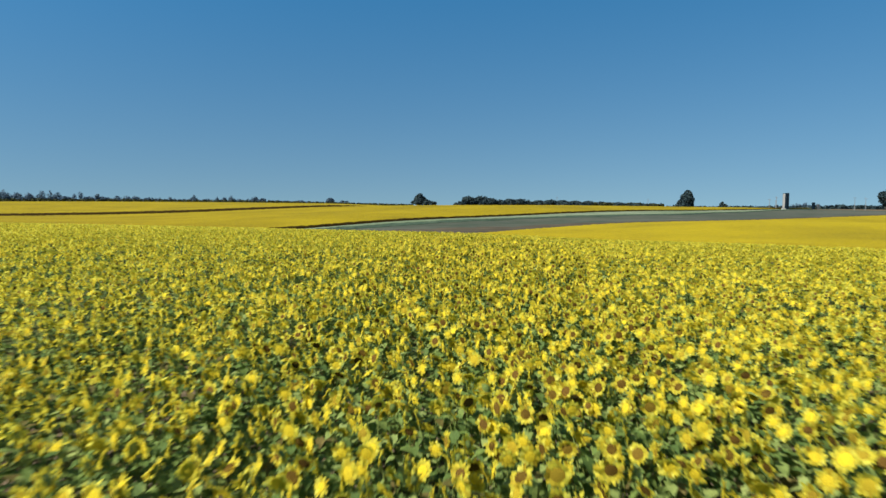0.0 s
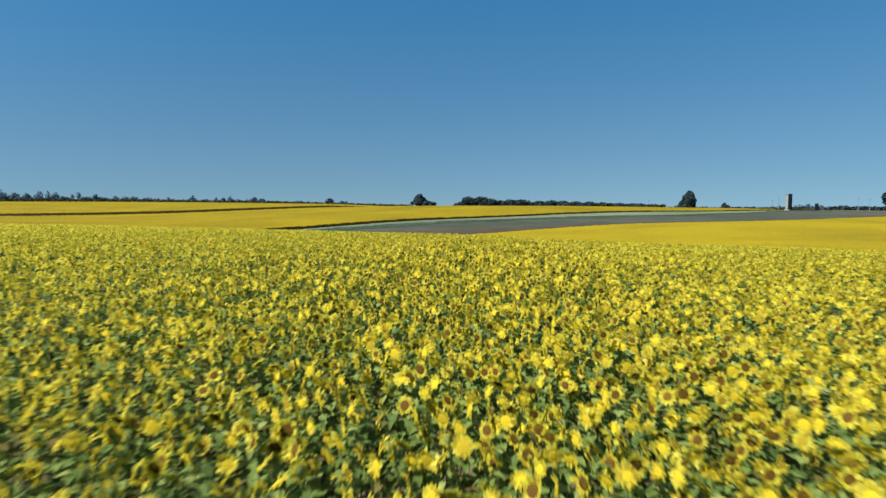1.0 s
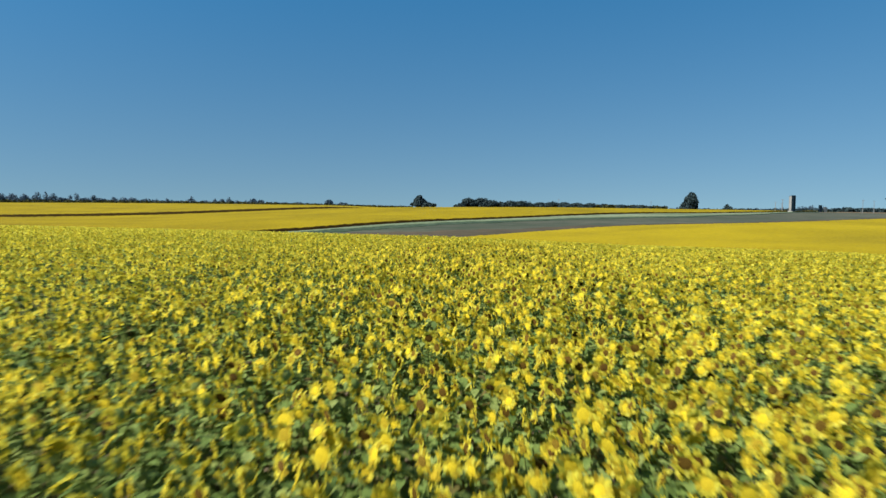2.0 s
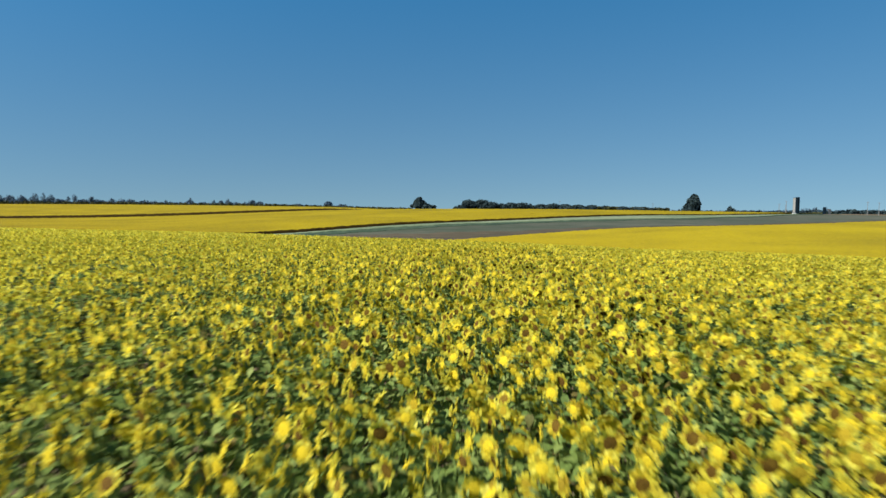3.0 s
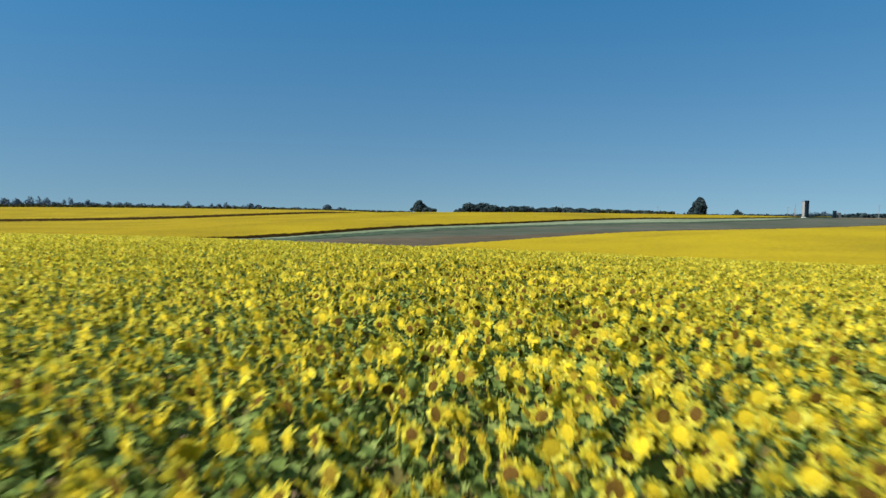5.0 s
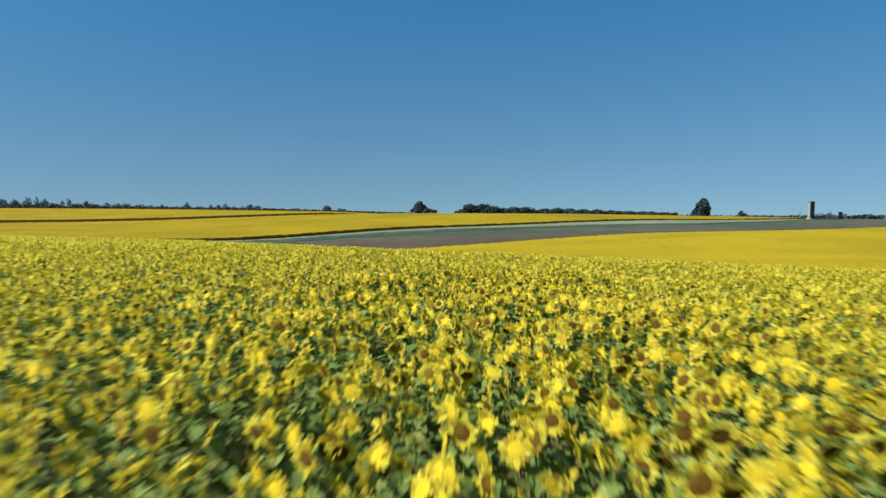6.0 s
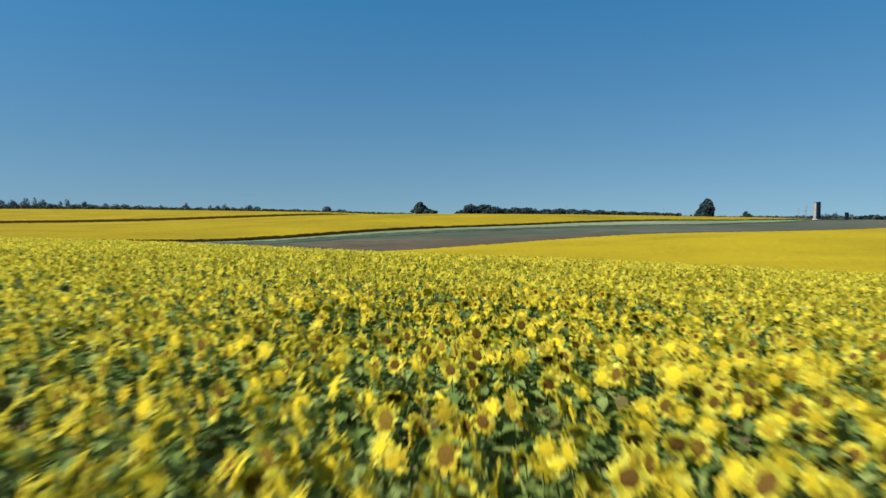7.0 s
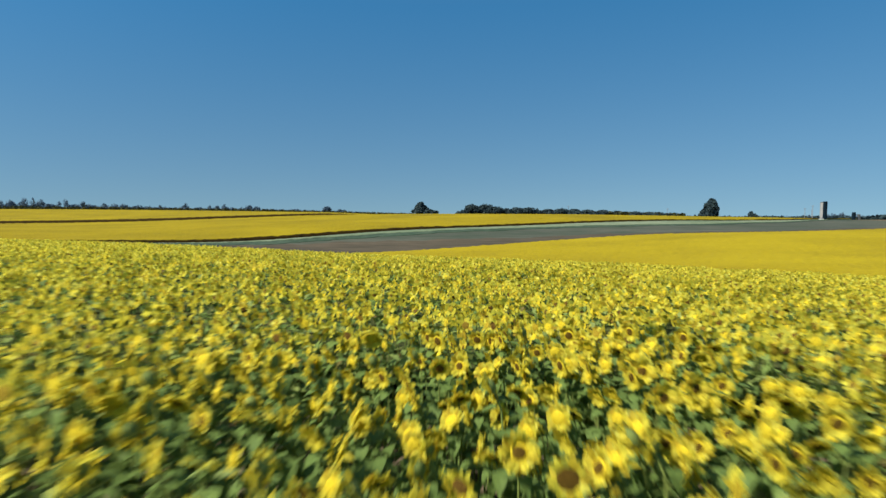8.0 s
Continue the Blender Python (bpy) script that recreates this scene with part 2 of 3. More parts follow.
def crop_top(x, y):
    """Height of the sunflowers' heads at x, y."""
    x, y = np.asarray(x, float).ravel(), np.asarray(y, float).ravel()
    u, d = np.clip(x, -130, 130), np.clip(y, -30, 2000)
    near = np.where(d < 35, -2.70 - 0.000573 * (d - 34.7) ** 2, -2.70 - 0.0174 * (d - 35)) - 0.018 * u - 0.00018 * np.maximum(u, 0) ** 2
    crest = crest_line(x)
    past = d - crest
    near -= 0.0018 * np.clip(past + 9, 0, 60) ** 2
    near += np.einsum("ij,jk,ik->i", hermite(NEAR_AHEAD, d), SWELL, hermite(NEAR_ACROSS, x))
    a = x / np.maximum(y, 1.0)
    far = np.einsum("ij,jk,ik->i", hermite(AHEAD, d), LAND, hermite(ACROSS, a))
    s = smooth(35, 90, past) * smooth(0, 60, y)
    return near * (1 - s) + far * s + EYE


def ground_at(x, y):
    x, y = np.asarray(x, float).ravel(), np.asarray(y, float).ravel()
    a = x / np.maximum(y, 1.0)
    strip = smooth(-14, 4, y - edge_c(a)) * (1 - smooth(-6, 6, y - edge_b(a))) * (y > 100)
    return crop_top(x, y) - CROP + 1.1 * strip


def build_surroundings():
    """The same crop going on beside and behind the flight, and the lower leaves between the farther plants, as one rough sheet."""
    x, y = np.meshgrid(np.arange(-150, 151, 1.25), np.arange(-100, 146, 1.25), indexing="ij")
    n, k = x.shape
    inner = planted(x, y) & (y < crest_line(x) + np.interp(x, [-20, 40], [26, 42]))
    z = bumpy(x.ravel(), y.ravel(), 0.13) - np.where(inner.ravel(), 0.62, 0.0)
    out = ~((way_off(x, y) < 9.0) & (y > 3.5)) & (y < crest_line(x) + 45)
    i = np.arange(n * k).reshape(n, k)
    whole = out[:-1, :-1] & out[1:, :-1] & out[1:, 1:] & out[:-1, 1:]
    faces = np.stack([i[:-1, :-1], i[1:, :-1], i[1:, 1:], i[:-1, 1:]], -1)[whole]
    under = (inner[:-1, :-1] & inner[1:, 1:])[whole]
    rows = np.unique(faces)
    back_to = np.zeros(n * k, int)
    back_to[rows] = np.arange(len(rows))
    verts = np.stack([x.ravel(), y.ravel(), z], 1)[rows]
    ob = new("sunflower_field", mesh_of("sunflower_field", verts, back_to[faces], [CROP_TOP, LOWER], under, flat=False))
    tagged(ob, "yellow sunflower crop going on around the near rise", "field", kind="stuff")


def spot(x, y, lift=0.0):
    return Vector((x, y, float(ground_at([x], [y])[0]) + lift))


# ---- mesh helpers ----
def mesh_of(name, verts, faces, mats, index=None, flat=True):
    me = bpy.data.meshes.new(name)
    verts, faces = np.asarray(verts, np.float32), np.asarray(faces, np.int32)
    me.vertices.add(len(verts))
    me.vertices.foreach_set("co", verts.ravel())
    k = faces.shape[1]
    me.loops.add(faces.size)
    me.loops.foreach_set("vertex_index", faces.ravel())
    me.polygons.add(len(faces))
    me.polygons.foreach_set("loop_start", np.arange(0, faces.size, k, dtype=np.int32))
    for m in mats:
        me.materials.append(m)
    if index is not None:
        me.polygons.foreach_set("material_index", np.asarray(index, np.int32))
    if not flat:
        me.polygons.foreach_set("use_smooth", np.ones(len(faces), bool))
    me.update(calc_edges=True)
    return me


def part(name, bm, material, parent, label=""):
    me = bpy.data.meshes.new(name)
    bm.to_mesh(me)
    bm.free()
    me.materials.append(material)
    ob = new(name, me)
    ob.parent = parent
    return tagged(ob, label=label)


def piece(name, me, parent, m=None, label=""):
    ob = new(name, me)
    ob.parent = parent
    if m is not None:
        ob.matrix_basis = m
    return tagged(ob, label=label)


def sheet(name, across, along, height, mats, wall=None, jitter=0.0, seed=1):
    """A surface over a grid: across = sideways slopes, along(a) = distances ahead; a wall drops from its rim where wall gives a depth."""
    rng = np.random.default_rng(seed)
    d = np.stack([along(a) for a in across])
    n, k = d.shape
    x = d * across[:, None]
    if jitter:
        step = np.gradient(d, axis=1)
        step[:, 0] = step[:, -1] = 0
        d = d + (rng.random(d.shape) - 0.5) * step * jitter
        x = x + (rng.random(d.shape) - 0.5) * np.gradient(x, axis=0) * jitter
    z = height(x.ravel(), d.ravel())
    verts = np.stack([x.ravel(), d.ravel(), z], 1)
    i = np.arange(n * k).reshape(n, k)
    faces = np.stack([i[:-1, :-1], i[1:, :-1], i[1:, 1:], i[:-1, 1:]], -1).reshape(-1, 4)
    index = np.zeros(len(faces), int)
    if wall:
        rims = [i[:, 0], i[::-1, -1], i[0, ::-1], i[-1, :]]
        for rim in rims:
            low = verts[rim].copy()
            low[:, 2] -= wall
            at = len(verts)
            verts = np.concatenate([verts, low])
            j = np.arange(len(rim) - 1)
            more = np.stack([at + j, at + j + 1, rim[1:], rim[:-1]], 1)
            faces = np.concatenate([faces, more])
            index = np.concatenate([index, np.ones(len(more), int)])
    return new(name, mesh_of(name, verts, faces, mats, index, flat=False))


# ---- ground: one sheet to the horizon ----
def build_ground():
    t = np.radians(np.concatenate([np.linspace(-180, -44, 35)[:-1], np.linspace(-44, 44, 221)[:-1], np.linspace(44, 180, 35)]))
    r = np.concatenate([[0.0], np.geomspace(3, 1300, 150), [1600, 2200, 3200, 4600]])
    tt, rr = np.meshgrid(t, r, indexing="ij")
    x, y = np.sin(tt) * rr, np.cos(tt) * rr
    z = ground_at(x, y)
    i = np.arange(x.size).reshape(x.shape)
    faces = np.stack([i[:-1, :-1], i[:-1, 1:], i[1:, 1:], i[1:, :-1]], -1).reshape(-1, 4)[:, ::-1]
    ob = new("ground", mesh_of("ground", np.stack([x.ravel(), y.ravel(), z], 1), faces, [SOIL], flat=False))
    return tagged(ob, "dry brown soil of rolling open farmland", "ground", kind="structure")


build_ground()

slopes = np.linspace(-0.86, 0.86, 420)
rough = np.random.default_rng(5)


def bumpy(x, y, amount=0.12):
    return crop_top(x, y) + rough.normal(0, amount, len(x))


# valley field beyond the crest, up to the stubble strip
def valley_rows(a):
    start = 128 + 30 * np.clip(-a, 0, 1) - 40 * np.clip(a, 0, 1)
    return np.geomspace(start, edge_c(a), 130)


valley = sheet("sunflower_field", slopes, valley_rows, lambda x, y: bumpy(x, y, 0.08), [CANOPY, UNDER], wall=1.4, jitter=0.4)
tagged(valley, "distant yellow sunflower crop filling the shallow valley", "field", kind="stuff")

second = sheet("sunflower_field", slopes, lambda a: np.linspace(edge_b(a) + 3, max(min(edge_a(a) - 44, skyline(a)), edge_b(a) + 4), 110), lambda x, y: bumpy(x, y, 0.10) + 0.35, [DIMMED, UNDER], wall=2.1, jitter=0.6)
tagged(second, "broad yellow sunflower crop on the far slope", "field", kind="stuff")

third_slopes = np.linspace(-0.86, -0.06, 280)
third = sheet("sunflower_field", third_slopes, lambda a: np.linspace(edge_a(a), max(skyline(a), edge_a(a) + 3), 60), lambda x, y: bumpy(x, y, 0.10) + 0.8 - 2.4 * smooth(-0.20, -0.06, x / y), [DIMMED, UNDER], wall=2.7, jitter=0.6)
tagged(third, "farthest yellow sunflower crop below the tree line", "field", kind="stuff")

stubble = sheet("stubble_strip", slopes, lambda a: np.linspace(edge_c(a) + 2, max(min(edge_p(a), skyline(a)), edge_c(a) + 3), 40), lambda x, y: ground_at(x, y) + 0.08, [PLOUGHED])
tagged(stubble, "grey-brown stubble strip between the yellow fields", "field", kind="structure")
bare = sheet("bare_soil_strip", slopes, lambda a: np.linspace(edge_c(a) + 1, min(edge_c(a) + np.interp(a, [-0.25, -0.05, 0.1, 0.4], [42, 34, 20, 12]) + 3 * ragged(a * 0.6), edge_p(a) - 9), 8), lambda x, y: ground_at(x, y) + 0.16, [BARE])
tagged(bare, "reddish-brown bare soil along the edge of the stubble", "field", kind="structure")
verge = sheet("grass_verge", slopes, lambda a: np.linspace(edge_p(a) - 8 - 1.3 * ragged(a * 0.7 + 1), edge_p(a) + 0.5, 8), lambda x, y: ground_at(x, y) + 0.25, [DARK_GREEN], wall=0.25)
verge.data.materials.append(DARK_GREEN)
tagged(verge, "dark green low growth beside the stubble", "grass", kind="structure")
pale = sheet("pale_crop_strip", slopes, lambda a: np.linspace(edge_p(a), edge_b(a) + 1, 14), lambda x, y: ground_at(x, y) + 0.35 + rough.normal(0, 0.05, len(x)), [PALE, DARK_GREEN], wall=0.35)
tagged(pale, "pale green young crop strip below the sunflowers", "field", kind="structure")


# ---- sunflowers ----
def leaf_arrays(length, width, rows, droop, fold):
    """A heart-shaped blade along +x, its stalk from the origin; triangles."""
    if rows == 1:
        v = np.array([(0, 0, 0), (0.75 * length, -0.45 * width, 0.02), (1.3 * length, 0, -droop * length), (0.75 * length, 0.45 * width, 0.02)], float)
        return v, np.array([(0, 1, 2), (0, 2, 3)])
    t = np.linspace(0, 1, rows + 1)
    half = np.interp(t, [0, 0.12, 0.35, 0.65, 1.0], [0.22, 0.46, 0.5, 0.3, 0.0]) * width
    stalk = 0.42 * length
    x = stalk * 0.85 + t * length
    z = 0.12 * length + stalk * 0.25 - droop * length * t**1.6
    verts, faces = [(0, 0.006, 0), (0, -0.006, 0), (x[0], 0, z[0])], [(0, 1, 2)]
    for k in range(rows + 1):
        lift = fold * half[k]
        back = 0.10 * length if k == 0 else 0.0
        if k < rows:
            verts += [(x[k] - back, -half[k], z[k] + lift), (x[k], 0, z[k]), (x[k] - back, half[k], z[k] + lift)]
        else:
            verts.append((x[k], 0, z[k]))
    for k in range(rows):
        a = 3 + 3 * k
        if k < rows - 1:
            b = a + 3
            faces += [(a, b, b + 1), (a, b + 1, a + 1), (a + 1, b + 1, b + 2), (a + 1, b + 2, a + 2)]
        else:
            tip = len(verts) - 1
            faces += [(a, tip, a + 1), (a + 1, tip, a + 2)]
    return np.array(verts, float), np.array(faces)


def stem_arrays(height, sides, rows, hook):
    """A stalk that bends towards +x at its top."""
    t = np.linspace(0, 1, rows + 1) ** 0.8
    verts, faces = [], []
    for k, s in enumerate(t):
        bend = hook * max(0, (s - 0.75) / 0.25) ** 2
        r = 0.014 - 0.005 * s
        for j in range(sides):
            a = 2 * math.pi * j / sides
            verts.append((bend + r * math.cos(a), r * math.sin(a), s * height - bend * 0.25))
    for k in range(rows):
        for j in range(sides):
            a, b = k * sides + j, k * sides + (j + 1) % sides
            faces += [(a, b, b + sides), (a, b + sides, a + sides)]
    return np.array(verts, float), np.array(faces)


def disc_arrays(radius, sides, rings, dome):
    verts, faces = [(dome, 0, 0)], []
    for k in range(1, rings + 1):
        s = k / rings
        for j in range(sides):
            a = 2 * math.pi * (j + 0.5 * k) / sides
            verts.append((dome * (1 - s * s) + 0.008, radius * s * math.cos(a), radius * s * math.sin(a)))
    for j in range(sides):
        faces.append((0, 1 + j, 1 + (j + 1) % sides))
    for k in range(rings - 1):
        for j in range(sides):
            a, b = 1 + k * sides + j, 1 + k * sides + (j + 1) % sides
            faces += [(a, a + sides, b), (b, a + sides, b + sides)]
    return np.array(verts, float), np.array(faces)


def petals_arrays(inner, outer, count, rng, steps=2, layers=1):
    """A ring of broad blunt petals round +x, cupped forwards, each bent a little its own way."""
    verts, faces = [], []
    droop = rng.normal(0.0, 0.15)
    cup = rng.uniform(0.0, 0.65)
    for layer in range(layers):
        for j in range(count):
            a = 2 * math.pi * (j + 0.5 * layer + rng.uniform(-0.3, 0.3)) / count
            length = (outer - inner) * rng.uniform(0.75, 1.2) * (1 - 0.18 * layer)
            lean = rng.normal(cup, 0.22 if steps > 1 else 0.42) + 0.25 * layer - droop * math.sin(a)
            curl = rng.normal(-0.22, 0.2)
            width = 2 * math.pi * (inner * 0.4 + outer * 0.6) / count * rng.uniform(1.15, 1.65)
            out = np.array([0, math.cos(a), math.sin(a)])
            side = np.array([0, -math.sin(a), math.cos(a)])
            side = side + np.array([1.0, 0, 0]) * rng.normal(0, 0.3)
            ax = np.array([1.0, 0, 0])
            base = out * inner * 0.9 + ax * (0.002 + 0.006 * layer)
            at = len(verts)
            mid = base + out * length * 0.5 + ax * lean * length * 0.5
            end = base + out * length * 0.85 + ax * (lean + 0.6 * curl) * length * 0.85
            tip = base + out * length + ax * (lean + curl) * length
            if steps == 3:
                verts += [base - side * width * 0.28, base + side * width * 0.28, mid - side * width * 0.5, mid + side * width * 0.5, end - side * width * 0.33, end + side * width * 0.33, tip]
                faces += [(at, at + 2, at + 3), (at, at + 3, at + 1), (at + 2, at + 4, at + 5), (at + 2, at + 5, at + 3), (at + 4, at + 6, at + 5)]
            elif steps == 2:
                verts += [base - side * width * 0.3, base + side * width * 0.3, mid - side * width * 0.5, mid + side * width * 0.5, tip - side * width * 0.14, tip + side * width * 0.14]
                faces += [(at, at + 2, at + 3), (at, at + 3, at + 1), (at + 2, at + 4, at + 5), (at + 2, at + 5, at + 3)]
            else:
                verts += [base - side * width * 0.30, tip - side * width * 0.24, tip + side * width * 0.24, base + side * width * 0.30]
                faces += [(at, at + 1, at + 2), (at, at + 2, at + 3)]
    return np.array(verts, float), np.array(faces)


def calyx_arrays(radius, sides):
    """The green back of a head: a shallow cone towards -x."""
    verts, faces = [(-0.035, 0, 0)], []
    for k, (x, r) in enumerate(((-0.022, 0.55), (0.0, 0.95))):
        for j in range(sides):
            a = 2 * math.pi * j / sides
            rr = radius * r * (1.15 if k and j % 2 else 1)
            verts.append((x, rr * math.cos(a), rr * math.sin(a)))
    for j in range(sides):
        n = (j + 1) % sides
        faces += [(0, 1 + n, 1 + j), (1 + j, 1 + n, 1 + sides + n), (1 + j, 1 + sides + n, 1 + sides + j)]
    return np.array(verts, float), np.array(faces)


def turned(v, m):
    m = np.array(m)
    return v @ m[:3, :3].T + m[:3, 3]


def gather(items):
    """Joins (verts, faces, material number) into one set of arrays."""
    vs, fs, ms, at = [], [], [], 0
    for v, f, k in items:
        vs.append(v)
        fs.append(f + at)
        ms.append(np.full(len(f), k))
        at += len(v)
    return np.concatenate(vs), np.concatenate(fs), np.concatenate(ms)


HOOK = 0.10
GOLDEN = 137.5


def leaf_places(count, low, rng):
    """Where the leaves leave the stalk: a pose and a size for each, in a spiral."""
    out = []
    for k in range(count):
        h = low + (0.94 - low) * (k / max(count - 1, 1)) ** 0.9
        size = np.interp(h, [0.2, 0.5, 0.75, 0.94], [0.8, 1.15, 1.0, 0.6]) * rng.uniform(0.88, 1.15)
        out.append((pose(0, 0, h * CROP * 0.97, 0, rng.uniform(-28, 34), k * GOLDEN + rng.uniform(-20, 20)), size))
    return out


def plant_template(level, rng):
    sides, rows, count, blade, low = ((5, 5, 10, 4, 0.3), (3, 2, 11, 3, 0.42), (3, 1, 6, 2, 0.52), (3, 1, 2, 1, 0.74), (3, 1, 1, 1, 0.80))[level]
    items = [(*stem_arrays(CROP, sides, rows, 0.0 if level > 1 else HOOK), 2)] if level < 3 else []
    grow = (1.0, 1.0, 1.1, 1.25, 1.25)[level]
    for m, size in leaf_places(count, low, rng):
        v, f = leaf_arrays(0.19 * size * grow, 0.172 * size * grow, blade, rng.uniform(0.1, 1.0), rng.uniform(0.05, 0.45))
        items.append((turned(v, m), f, 1))
    return gather(items)


DISC_R, HEAD_R = 0.066, 0.130


def head_template(level, rng):
    sides, rings, count, steps, layers = ((12, 3, 18, 3, 2), (8, 1, 18, 2, 1), (5, 1, 11, 1, 1), (3, 1, 6, 1, 1), (3, 1, 4, 1, 1))[level]
    grow = rng.uniform(0.92, 1.1)
    disc = DISC_R * grow * rng.uniform(0.85, 1.12)
    v, f = disc_arrays(disc, sides, rings, 0.022)
    items = [(v, f, 4 if level == 1 and rng.random() < 0.18 else 3)]
    items.append((*petals_arrays(disc * 0.95, HEAD_R * grow, count, rng, steps, layers), 0))
    if level < 3:
        items.append((*calyx_arrays(disc, (10, 6, 3)[level]), 2))
    return gather(items)


def facing(rng, n):
    """Turn and lift of the heads: they look back along the flight, a little to the sun's side, with much scatter."""
    turn = np.radians(-149 + np.clip(rng.normal(0, 34, n), -80, 80))
    lift = np.radians(rng.normal(-5, 22, n))
    return turn, lift


ROWS_TURN = math.atan(0.55)


def planted(x, y):
    """Where the near hill is sown plant by plant: a block round the start, widening ahead."""
    return (y > -12) & (np.abs(x) < np.maximum(30, 0.80 * y + 3))


def planting(rng):
    """Seats of all the plants on the near hill, in rows with scatter."""
    gap, step = 0.55, 0.192
    c, s = math.cos(ROWS_TURN), math.sin(ROWS_TURN)
    i, j = np.meshgrid(np.arange(-340, 430), np.arange(-790, 790), indexing="ij")
    p, q = j.ravel() * step, i.ravel() * gap
    p, q = p + rng.normal(0, 0.10, p.size), q + rng.normal(0, 0.10, q.size)
    x, y = c * p - s * q, s * p + c * q
    crest = crest_line(x)
    keep = planted(x, y) & (y < crest + np.interp(x, [-20, 40], [26, 42]))
    # a few left out at random, more far ahead, most beside the camera's view
    keep &= rng.random(x.size) > np.where(np.abs(x) < 0.76 * y + 4, np.interp(y, [70, 95], [0.05, 0.25]), 0.40)
    return x[keep], y[keep]


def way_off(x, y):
    """Distance from the line the camera flies along."""
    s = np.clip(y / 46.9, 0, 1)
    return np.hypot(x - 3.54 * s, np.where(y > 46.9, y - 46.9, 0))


def frames_of(turn, lift):
    """Rotation matrices that carry +x to the facing, z kept upmost."""
    ct, st, cl, sl = np.cos(turn), np.sin(turn), np.cos(lift), np.sin(lift)
    m = np.empty((len(turn), 3, 3))
    m[:, :, 0] = np.stack([ct * cl, st * cl, sl], 1)
    m[:, :, 1] = np.stack([-st, ct, np.zeros_like(ct)], 1)
    m[:, :, 2] = np.stack([-ct * sl, -st * sl, cl], 1)
    return m


def spread(template, rot, scale, place):
    v, f, k = template
    out = np.einsum("nij,vj->nvi", rot, v) * scale[:, None, None] + place[:, None, :]
    n = len(place)
    faces = f[None] + (np.arange(n) * len(v))[:, None, None]
    return out.reshape(-1, 3), faces.reshape(-1, 3), np.tile(k, n)


def clumps(x, y, rng, gap=1.3):
    """Uneven growth in patches about a metre across, from -2 to 2."""
    grid = rng.normal(0, 1.2, (256, 256))
    u, w = x / gap, y / gap
    i, j = np.floor(u).astype(int), np.floor(w).astype(int)
    p, q = u - i, w - j
    corner = lambda a, b: grid[(i + a) % 256, (j + b) % 256]
    return (corner(0, 0) * (1 - p) + corner(1, 0) * p) * (1 - q) + (corner(0, 1) * (1 - p) + corner(1, 1) * p) * q


def build_sunflowers():
    rng = np.random.default_rng(11)
    x, y = planting(rng)
    n = len(x)
    size = np.clip(rng.normal(0.985, 0.062, n) + 0.04 * clumps(x, y, rng), 0.74, 1.13)
    ground = ground_at(x, y)
    turn, lift = facing(rng, n)
    spin = rng.uniform(0, 2 * math.pi, n)
    # the plants that the camera comes nearest to are things of their own
    single = (np.abs(x - 3.9) < 3.7) & (y > 51.0) & (y < 57.2)
    single &= np.cumsum(single) <= 300
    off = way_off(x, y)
    # detail falls off away from the camera's line and outside its view
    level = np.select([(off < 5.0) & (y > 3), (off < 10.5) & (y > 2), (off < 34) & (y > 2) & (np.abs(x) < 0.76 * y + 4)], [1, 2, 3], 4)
    items = []
    for lv, kinds in ((1, 14), (2, 10), (3, 8), (4, 8)):
        pick = np.flatnonzero((level == lv) & ~single)
        which = rng.integers(0, kinds, len(pick))
        for k in range(kinds):
            plant, head = plant_template(lv, rng), head_template(lv, rng)
            who = pick[which == k]
            base = np.stack([x[who], y[who], ground[who]], 1)
            zero = np.zeros(len(who))
            stalk_turn = turn[who] if lv == 1 else spin[who]
            items.append(spread(plant, frames_of(stalk_turn, zero), size[who], base))
            hook = HOOK if lv == 1 else 0.03
            top = base + np.stack([np.cos(turn[who]) * hook, np.sin(turn[who]) * hook, np.full(len(who), CROP - 0.02)], 1) * size[who][:, None]
            grow = rng.uniform(0.86, 1.13, len(who)) * (1.09, 1.07, 1.05, 1.03)[lv - 1]
            items.append(spread(head, frames_of(turn[who], lift[who]), grow, top))
    v, f, k = gather_many(items)
    field = new("sunflower_field", mesh_of("sunflower_field", v, f, [PETAL, LEAF, STEM, DISC, CORE], k))
    tagged(field, "dense rows of blooming yellow sunflowers on the near rise", "sunflowers", kind="stuff")
    single_plants(x[single], y[single], ground[single], size[single], turn[single], lift[single], rng)


def gather_many(items):
    vs, fs, ks, at = [], [], [], 0
    for v, f, k in items:
        vs.append(v)
        fs.append(f + at)
        ks.append(k)
        at += len(v)
    return np.concatenate(vs), np.concatenate(fs), np.concatenate(ks)


